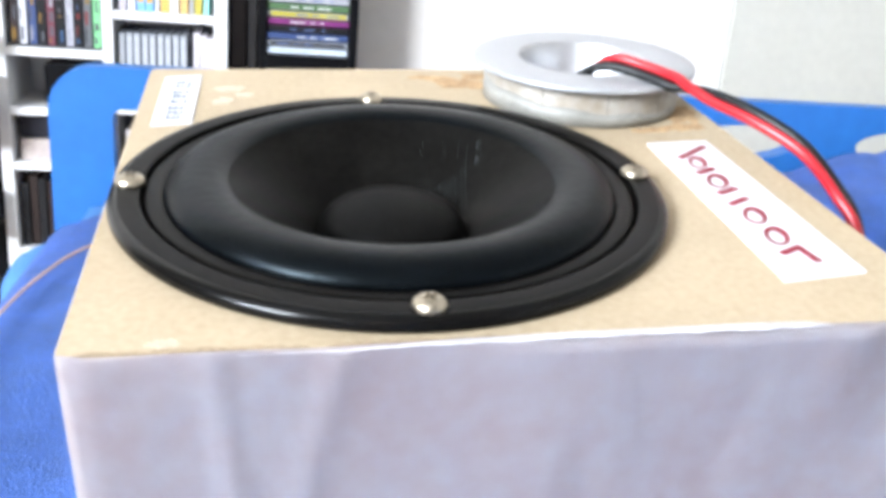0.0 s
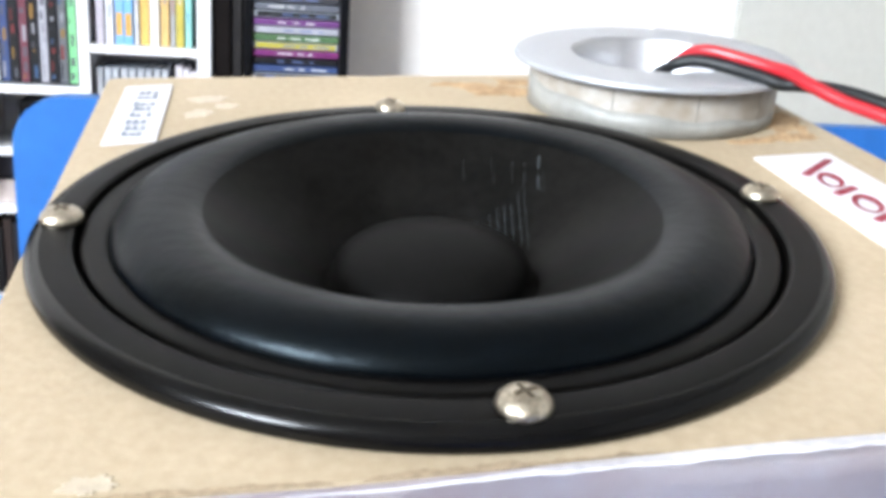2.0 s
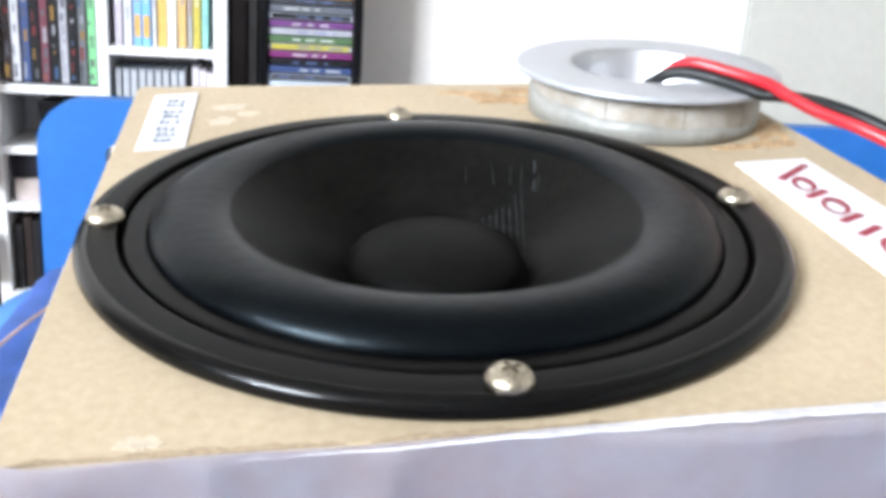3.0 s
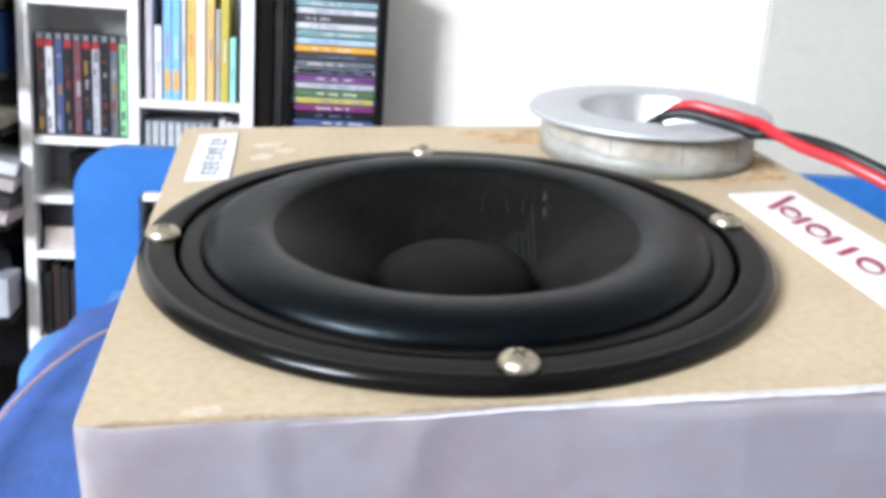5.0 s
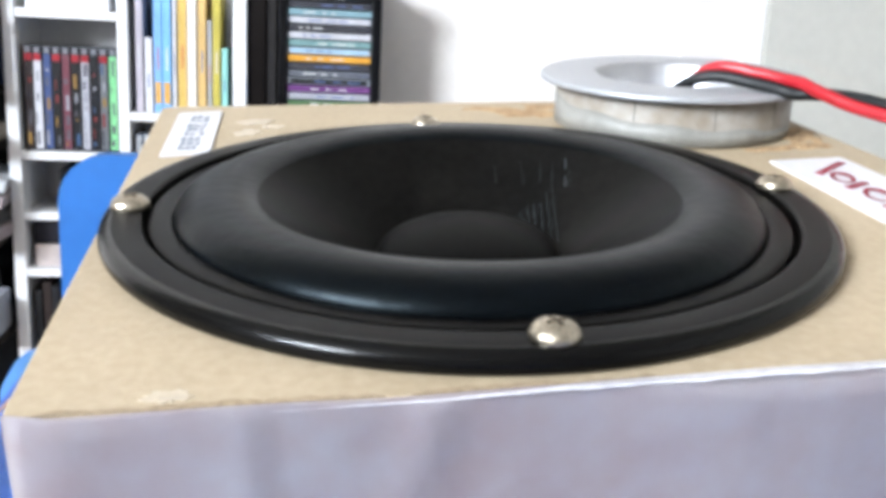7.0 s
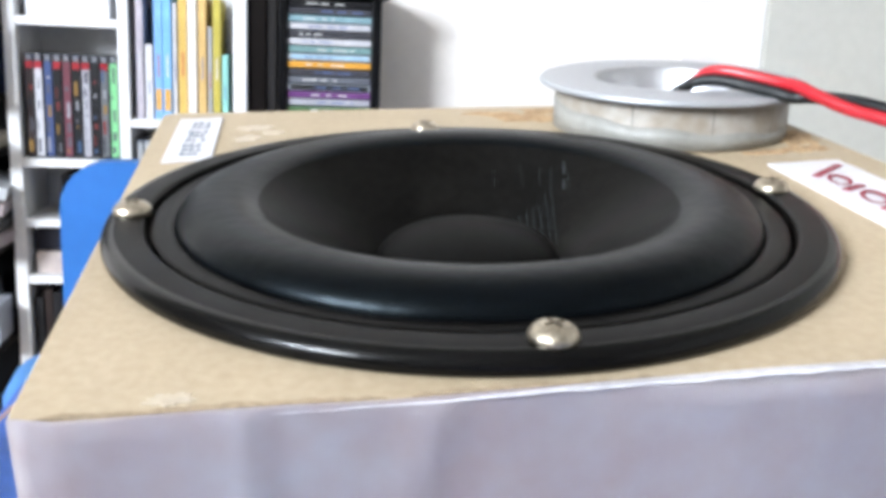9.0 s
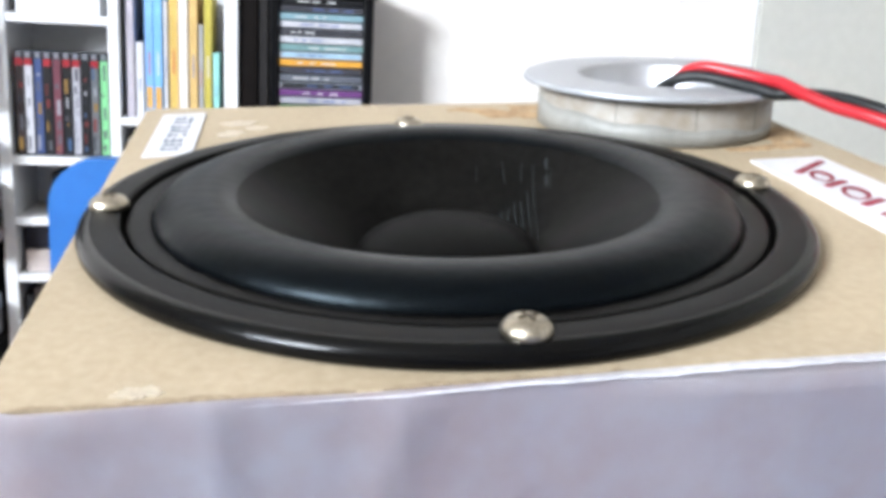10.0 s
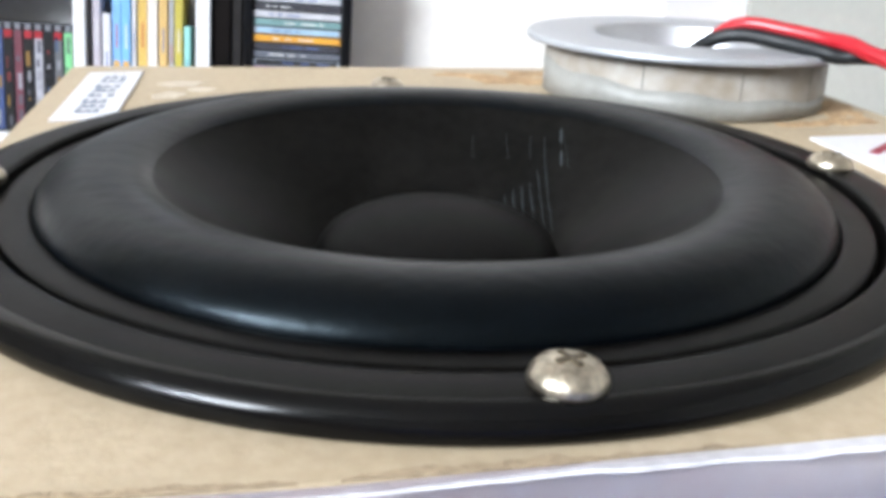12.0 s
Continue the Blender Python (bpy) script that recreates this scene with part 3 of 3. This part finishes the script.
def cloth(x_edge, x_right, y_a, y_b, base, nx, ny, drop, amp, seed, under_box, cut=0.0, tip=0.0):
    """Cloth lying on the bed: falls over the left edge, and lies up against the box that presses on it."""
    bm = bmesh.new()
    rows = []
    for j in range(ny + 1):
        y = y_a + (y_b - y_a) * j / ny
        row = []
        for i in range(nx + 1):
            s = -drop + (x_right - x_edge + drop) * i / nx
            y = y_a + (y_b - cut * (1 - smoothstep(-0.03, 0.07, s)) - y_a) * j / ny
            wob = 0.006 * noise.noise(Vector((seed, y * 5, 0))) - tip * math.exp(-((y - 0.50) / 0.06) ** 2) * (1 - smoothstep(0, 0.08, s))
            r = 0.022
            if s < -r * 1.57:
                x, z = x_edge - r + wob, base - r - (-s - r * 1.57)
                x += 0.010 * noise.noise(Vector((y * 8, z * 4, seed)))
            elif s < 0:
                a = -s / r
                x, z = x_edge - r * math.sin(a) + wob, base - r + r * math.cos(a)
            else:
                x, z = x_edge + s + wob, base
            z += amp * noise.noise(Vector((x * 7, y * 7, seed))) + 0.4 * amp * noise.noise(Vector((x * 26, y * 26, seed)))
            if under_box:
                p = BOX.inverted() @ Vector((x, y, z))
                dx = max(BX0 - p.x, 0, p.x - BX1)
                dy = max(BY0 - p.y, 0, p.y - BY1)
                w = 1 - smoothstep(0.0, 0.09, math.hypot(dx, dy))
                q = BOX @ Vector((min(max(p.x, BX0), BX1), min(max(p.y, BY0), BY1), -BH - 0.002))
                z = z * (1 - w) + q.z * w
            row.append(bm.verts.new((x, y, z)))
        rows.append(row)
    for a, b in zip(rows, rows[1:]):
        for k in range(nx):
            bm.faces.new((a[k], a[k + 1], b[k + 1], b[k]))
    bmesh.ops.solidify(bm, geom=bm.faces[:], thickness=-0.003)
    return bm


sheet = part("bed_sheet", cloth(-0.205, 0.93, -1.0, 0.664, BT - 0.006, 60, 90, 0.14, 0.003, 9.0, False, 0.0, 0.030), M["sheet"], None, "", True)
tagged(sheet, "light blue sheet spread over the mattress", "sheet")
towel = part("towel", cloth(-0.216, 0.92, -0.95, 0.64, BT + 0.004, 110, 130, 0.12, 0.006, 3.0, True, 0.10), M["towel"], None, "", True)
tagged(towel, "rumpled deep blue terry towel under the speaker", "towel")
thin = spline([(-0.05, 0.50, 0.570), (-0.13, 0.52, 0.566), (-0.184, 0.475, 0.562), (-0.208, 0.41, 0.560), (-0.219, 0.332, 0.559), (-0.219, 0.257, 0.558), (-0.215, 0.15, 0.558), (-0.21, -0.1, 0.557)], 10)
tagged(part("thin_wire", tube(thin, 0.0012, 8), M["copper"], None, "", True), "thin pinkish copper wire lying on the towel", "wire")

# ---------------------------------------------------------------- bookcase
BK = 1.38
case = thing("bookcase", pose(-0.30, BK, 0), "narrow white laminate bookcase filled with games and books", "bookcase")
for xa, xb in ((-0.498, -0.479), (-0.324, -0.307), (-0.141, -0.119)):
    part("upright", block(xa + 0.30, xb + 0.30, 0, 0.155, 0, 1.45, 0.0012), M["white_lam"], case)
LEFT, RIGHT = (-0.479, -0.324), (-0.307, -0.141)
for xs, zs in ((LEFT, (0.09, 0.232, 0.389, 0.486, 0.587, 0.815, 1.05, 1.30, 1.45)), (RIGHT, (0.09, 0.30, 0.495, 0.656, 0.95, 1.20, 1.45))):
    for z in zs:
        part("shelf", block(xs[0] + 0.30, xs[1] + 0.30, 0.002, 0.153, z - 0.014, z, 0.001), M["white_lam"], case)
part("back_panel", block(-0.198, 0.181, 0.156, 0.161, 0, 1.45), M["white_lam"], case)

# game cases in the left bay
GAMES = [("dark", (0.03, 0.02, 0.02), True), ("white", (0.58, 0.58, 0.62), True), ("navy", (0.05, 0.08, 0.2), False), ("black", (0.012, 0.012, 0.014), True),
         ("crimson", (0.16, 0.05, 0.07), False), ("black", (0.012, 0.012, 0.014), True), ("silver", (0.42, 0.42, 0.47), True), ("black", (0.012, 0.012, 0.014), False),
         ("grey", (0.14, 0.145, 0.16), True), ("green", (0.22, 0.60, 0.28), False)]


def game_case(k, word, colour, band):
    x = -0.472 + 0.0146 * k
    rng = random.Random(k)
    g = thing("game_case", pose(x, BK + 0.012 + rng.uniform(0, 0.003), 0.587, 0, 0, 0), "%s spined video game case standing on the shelf" % word, "game case", "game cases on the shelf")
    part("case", block(0, 0.0135, 0, 0.134, 0, 0.170, 0.0012), M["game_case"], g)
    part("spine_card", block(0.0012, 0.0123, -0.0008, 0.003, 0.004, 0.157), plain("spine_" + word, colour), g)
    if band:
        part("band", block(0.0011, 0.0124, -0.0012, 0.003, 0.146, 0.157), plain("game_red", (0.36, 0.02, 0.03)), g)
    light = max(colour) > 0.3
    inks = (("mid", (0.10, 0.10, 0.12)), ("soft", (0.26, 0.26, 0.29))) if light else (("pale", (0.30, 0.30, 0.34)), ("dark", (0.02, 0.02, 0.03)), ("mid", (0.10, 0.10, 0.12)), ("ochre", (0.26, 0.15, 0.04)), ("red", (0.18, 0.03, 0.03)), ("sea", (0.05, 0.10, 0.20)))
    z = 0.010
    while z < 0.132:
        h = rng.uniform(0.003, 0.026)
        ink, c = rng.choice(inks)
        xa = rng.uniform(0.0024, 0.0060)
        part("spine_mark", block(xa, min(0.0116, xa + rng.uniform(0.002, 0.0060)), -0.0012, 0.002, z, z + h), plain("ink_" + ink, c), g)
        z += h + rng.uniform(0.004, 0.022)
    part("case_top", block(0.0030, 0.0100, -0.0010, 0.002, 0.159, 0.1675), plain("case_sheen", (0.20, 0.21, 0.24), 0.2), g)


for k, (word, colour, band) in enumerate(GAMES):
    game_case(k, word, colour, band)

# books and magazines in the right bay
BOOKS = [("lilac", (0.52, 0.48, 0.54), 0.012, 0.215), ("white", (0.72, 0.72, 0.76), 0.013, 0.122), ("blue", (0.24, 0.47, 0.80), 0.014, 0.205), ("pale blue", (0.22, 0.50, 0.85), 0.014, 0.205),
         ("white", (0.78, 0.76, 0.72), 0.007, 0.190), ("yellow", (0.66, 0.46, 0.14), 0.015, 0.215), ("cream", (0.84, 0.78, 0.72), 0.015, 0.215), ("pale amber", (0.70, 0.48, 0.20), 0.014, 0.200),
         ("silver", (0.45, 0.46, 0.50), 0.008, 0.155), ("olive", (0.54, 0.46, 0.10), 0.013, 0.200), ("mint", (0.35, 0.72, 0.66), 0.010, 0.110)]
bx = RIGHT[0] + 0.010
for k, (word, colour, w, h) in enumerate(BOOKS):
    b = thing("book", pose(bx, BK + 0.012 + 0.004 * (k % 3), 0.656), "thin %s hardback book standing on the shelf" % word, "book", "books on the shelf")
    part("cover", block(0, w - 0.0008, 0, 0.13, 0, h, 0.0012), plain("cover_" + word.replace(" ", "_"), colour, 0.45), b)
    part("spine_title", block(w * 0.42, w * 0.58, -0.0006, 0.002, h * 0.34, h * 0.52), plain("title_%d" % (k % 3), ((0.75, 0.75, 0.75), (0.15, 0.2, 0.4), (0.5, 0.12, 0.08))[k % 3]), b)
    if "blue" in word:
        part("spine_picture", block(0.002, w - 0.0028, -0.0008, 0.002, 0.015, 0.05), plain("cover_orange", (0.72, 0.40, 0.10)), b)
    bx += w + 0.0012

# clear disc cases in the bay below
for k in range(9):
    c = thing("disc_case", pose(RIGHT[0] + 0.006 + 0.0128 * k, BK + 0.015 + 0.003 * (k % 2), 0.495, 0, 0, 0), "clear grey plastic disc case standing upright", "disc case", "disc cases on the shelf")
    part("case", block(0, 0.0104, 0, 0.13, 0, 0.124, 0.0015), M["clear_case"], c)
    part("insert", block(0.0015, 0.0088, -0.0005, 0.002, 0.006, 0.118), plain("insert_grey", (0.50, 0.52, 0.56)), c)
for k in range(3):
    box_at("disc_box", RIGHT[0] + 0.130 + 0.0115 * k, RIGHT[0] + 0.1405 + 0.0115 * k, BK + 0.02, BK + 0.15, 0.495, 0.495 + 0.13 - 0.004 * k, plain("pale_card", (0.68, 0.64, 0.68)), "pale card disc box standing upright", "disc case", 0.001, group="disc boxes on the shelf")

# things in the other bays
box_at("white_box", -0.466, -0.338, BK + 0.015, BK + 0.15, 0.815, 0.905, plain("white_card", (0.78, 0.78, 0.80)), "white card box lying on the shelf", "box", 0.002)
box_at("black_device", -0.430, -0.332, BK + 0.04, BK + 0.15, 0.486, 0.556, M["black_lam"], "small black electronic box on the shelf", "device", 0.004)
box_at("dark_box", -0.474, -0.335, BK + 0.03, BK + 0.15, 0.4265, 0.466, plain("dark_navy", (0.02, 0.02, 0.03)), "dark flat box lying on a pale box", "box", 0.003)
box_at("pale_box", -0.470, -0.336, BK + 0.02, BK + 0.15, 0.389, 0.426, plain("pale_pink", (0.58, 0.50, 0.47)), "pale flat card box lying on the shelf", "box", 0.002)
for k in range(10):
    h = 0.115 + 0.004 * ((k * 7) % 4)
    box_at("dark_case", -0.474 + 0.0145 * k, -0.461 + 0.0145 * k, BK + 0.015 + 0.004 * (k % 2), BK + 0.15, 0.232, 0.232 + h, plain(("case_black", "case_brown")[k % 2], ((0.015, 0.015, 0.017), (0.03, 0.02, 0.018))[k % 2]), "dark spined disc case standing upright", "disc case", 0.001, group="dark cases on the low shelf")
for k in range(9):
    box_at("paper_booklet", RIGHT[0] + 0.012 + 0.016 * k, RIGHT[0] + 0.025 + 0.016 * k, BK + 0.02, BK + 0.15, 0.30, 0.30 + 0.15 + 0.005 * (k % 3), plain(("bk_pale", "bk_lilac", "bk_dark")[k % 3], ((0.6, 0.56, 0.58), (0.42, 0.38, 0.46), (0.08, 0.07, 0.08))[k % 3]), "thin paper booklet standing upright", "booklet", 0.001, group="booklets on the low shelf")

# ---------------------------------------------------------------- disc tower
tower = thing("disc_tower", pose(0.018, BK, 0), "tall black disc rack filled with disc cases", "disc rack")
for xa, xb in ((-0.085, -0.0715), (0.0705, 0.086)):
    part("side", block(xa, xb, 0, 0.150, 0, 0.868, 0.0015), M["black_lam"], tower)
part("back", block(-0.0715, 0.0705, 0.145, 0.149, 0, 0.868), M["black_lam"], tower)
part("top", block(-0.095, 0.100, -0.008, 0.155, 0.868, 0.882, 0.002), M["black_lam"], tower)
part("plinth", block(-0.0715, 0.0705, 0.002, 0.145, 0, 0.05), M["black_lam"], tower)
part("crossbar", block(-0.0715, 0.0705, 0.001, 0.145, 0.578, 0.598, 0.001), M["black_lam"], tower)
DISCS = [("black", (0.02, 0.02, 0.025)), ("charcoal", (0.06, 0.06, 0.07)), ("aqua", (0.24, 0.38, 0.43)), ("white", (0.72, 0.74, 0.75)), ("charcoal", (0.06, 0.06, 0.07)), ("white", (0.70, 0.72, 0.72)),
         ("teal", (0.20, 0.34, 0.34)), ("sky", (0.38, 0.55, 0.68)), ("amber", (0.72, 0.36, 0.06)), ("charcoal", (0.06, 0.06, 0.07)), ("slate", (0.14, 0.15, 0.18)), ("black", (0.02, 0.02, 0.025)),
         ("violet", (0.16, 0.06, 0.20)), ("silver", (0.50, 0.50, 0.54)), ("leaf green", (0.09, 0.17, 0.08)), ("yellow", (0.48, 0.42, 0.06)), ("magenta", (0.20, 0.04, 0.16)), ("black", (0.02, 0.02, 0.025)),
         ("navy", (0.04, 0.06, 0.14)), ("charcoal", (0.06, 0.06, 0.07)), ("ice", (0.55, 0.62, 0.70))]
for k, (word, colour) in enumerate(DISCS):
    z = 0.8565 - 0.01255 * k - 0.0052
    rng = random.Random(40 + k)
    c = thing("disc_case", pose(0.0175 + rng.uniform(-0.0006, 0.0006), BK + 0.006 + rng.uniform(0, 0.003), z), "%s spined disc case lying in the rack" % word, "disc case", "disc cases in the rack")
    part("case", block(-0.0700, 0.0700, 0, 0.124, 0, 0.0104, 0.0008), M["clear_case"] if k % 4 == 3 else plain("spine_" + word, colour, 0.25), c)
    part("insert", block(-0.064, 0.066, -0.0006, 0.002, 0.0012, 0.0092), plain("spine_" + word, colour, 0.25), c)
    w = rng.uniform(0.02, 0.06)
    xa = rng.uniform(-0.064, -0.02)
    for j in range(3):
        xa += rng.uniform(0.004, 0.012) + (w if j else 0)
        w = min(rng.uniform(0.006, 0.026), 0.064 - xa)
        if w > 0.003:
            part("title_mark", block(xa, xa + w, -0.0009, 0.001, 0.0038, 0.0060), plain("title_%d" % (k % 2), ((0.28, 0.29, 0.32), (0.08, 0.09, 0.13))[k % 2]), c)
for k in range(8):
    z = 0.560 - 0.01255 * k
    word, colour = DISCS[(k * 5 + 4) % len(DISCS)]
    c = thing("disc_case", pose(0.0175, BK + 0.007, z), "%s spined disc case lying in the rack" % word, "disc case", "disc cases in the rack")
    part("case", block(-0.0700, 0.0700, 0, 0.124, 0, 0.0104, 0.0008), plain("spine_" + word, colour, 0.25), c)
    part("insert", block(-0.064, 0.066, -0.0006, 0.002, 0.0012, 0.0092), plain("spine_" + word, colour, 0.25), c)
cabinet_side = thing("dark_cabinet", pose(-0.0935, BK + 0.012, 0), "narrow dark brown cabinet side beside the rack", "cabinet")
part("side_board", block(-0.0235, 0.006, 0, 0.138, 0, 1.05, 0.002), M["brown_lam"], cabinet_side)
part("front_strip", block(0.0075, 0.0235, 0.006, 0.138, 0, 1.05, 0.002), plain("strip_dark", (0.022, 0.020, 0.020), 0.4), cabinet_side, "dark grey edge strip")

# ---------------------------------------------------------------- blanket bunched against the end board


def bunch():
    bm = bmesh.new()
    nx, ny, rows = 60, 34, []
    for j in range(ny + 1):
        row = []
        for i in range(nx + 1):
            u, v = i / nx, j / ny
            x, y = 0.30 + 0.60 * u, 0.36 + 0.295 * v
            side = smoothstep(0, 0.22, u) * (1 - smoothstep(0.92, 1, u)) * smoothstep(0, 0.55, v) * (1 - 0.5 * smoothstep(0.9, 1, v))
            z = 0.552 + side * (0.050 + 0.055 * smoothstep(0.2, 0.75, u)) + side * (0.012 * noise.noise(Vector((x * 14, y * 9, 7))) + 0.006 * noise.noise(Vector((x * 40, y * 25, 3))))
            row.append(bm.verts.new((x, y, z)))
        rows.append(row)
    for a, b in zip(rows, rows[1:]):
        for k in range(nx):
            bm.faces.new((a[k], a[k + 1], b[k + 1], b[k]))
    bmesh.ops.solidify(bm, geom=bm.faces[:], thickness=-0.003)
    return bm


tagged(part("blanket", bunch(), M["towel"], None, "", True), "dark blue blanket bunched against the end board", "blanket")

# ---------------------------------------------------------------- clutter beside the bookcase
rack = thing("storage_rack", pose(-0.70, 1.26, 0), "open black storage rack crowded with boxes and papers", "rack")
part("back_panel", block(-0.19, 0.195, 0.28, 0.29, 0, 1.30), M["black_lam"], rack)
part("side_panel", block(-0.20, -0.188, 0, 0.29, 0, 1.30, 0.001), M["black_lam"], rack)
for z in (0.12, 0.285, 0.445, 0.600, 0.690, 0.800, 1.05, 1.30):
    part("shelf", block(-0.187, 0.192, 0.06, 0.28, z - 0.010, z, 0.001), M["brown_lam"], rack)
folder = thing("ring_binder", pose(-0.575, 1.325, 0.690), "dark blue ring binder with a white label", "binder")
part("cover", block(-0.05, 0.06, 0, 0.2, 0, 0.095, 0.002), plain("binder_blue", (0.02, 0.06, 0.20)), folder)
part("label_card", block(-0.045, 0.030, -0.001, 0.002, 0.01, 0.085), M["paper"], folder)
box_at("dusty_tray", -0.60, -0.512, 1.30, 1.5, 0.600, 0.622, plain("tray_tan", (0.30, 0.26, 0.20), 0.7), "dusty tan tray lying on a shelf", "tray", 0.005)
for k in range(4):
    p = part("document_box", block(-0.06, 0.06, 0, 0.18, 0, 0.020, 0.0015), plain(("doc_pink", "doc_black", "doc_pink", "doc_white")[k], ((0.40, 0.34, 0.35), (0.03, 0.03, 0.03), (0.40, 0.34, 0.35), (0.6, 0.62, 0.65))[k]), None)
    p.matrix_world = pose(-0.565 + 0.004 * k, 1.315 + 0.004 * k, 0.4455 + 0.0255 * k + 0.016, 0, 14, -6 + 5 * k)
    tagged(p, "flat box of papers lying tilted in a pile", "document box", "pile of document boxes")
bag = bmesh.new()
bmesh.ops.create_icosphere(bag, subdivisions=4, radius=1.0)
for v in bag.verts:
    f = 1 + 0.22 * noise.noise(v.co * 1.7) + 0.10 * noise.noise(v.co * 5)
    v.co = Vector((v.co.x * 0.062 * f, v.co.y * 0.08 * f, max(-0.055, v.co.z * 0.066 * f)))
b = part("dark_bag", bag, plain("bag_grey", (0.045, 0.05, 0.06), 0.5), None, "", True)
b.location = (-0.590, 1.40, 0.340)
tagged(b, "crumpled dark grey bag stuffed on a shelf", "bag")
box_at("pale_carton", -0.548, -0.512, 1.325, 1.40, 0.285, 0.352, plain("carton", (0.42, 0.44, 0.50)), "small pale carton standing on a shelf", "carton", 0.002)
device = thing("beige_device", pose(-0.575, 1.33, 0.800), "old beige device with dark round openings", "device")
part("body", block(-0.055, 0.058, 0, 0.18, 0, 0.14, 0.004), plain("device_grey", (0.34, 0.32, 0.32)), device)
d = part("dial", lathe([(0.026, 0), (0.026, 0.003), (0.022, 0.005), (0.0, 0.002)], 32), M["black_lam"], device, "", True)
d.matrix_local = pose(0.018, 0, 0.085, 90, 0, 0)
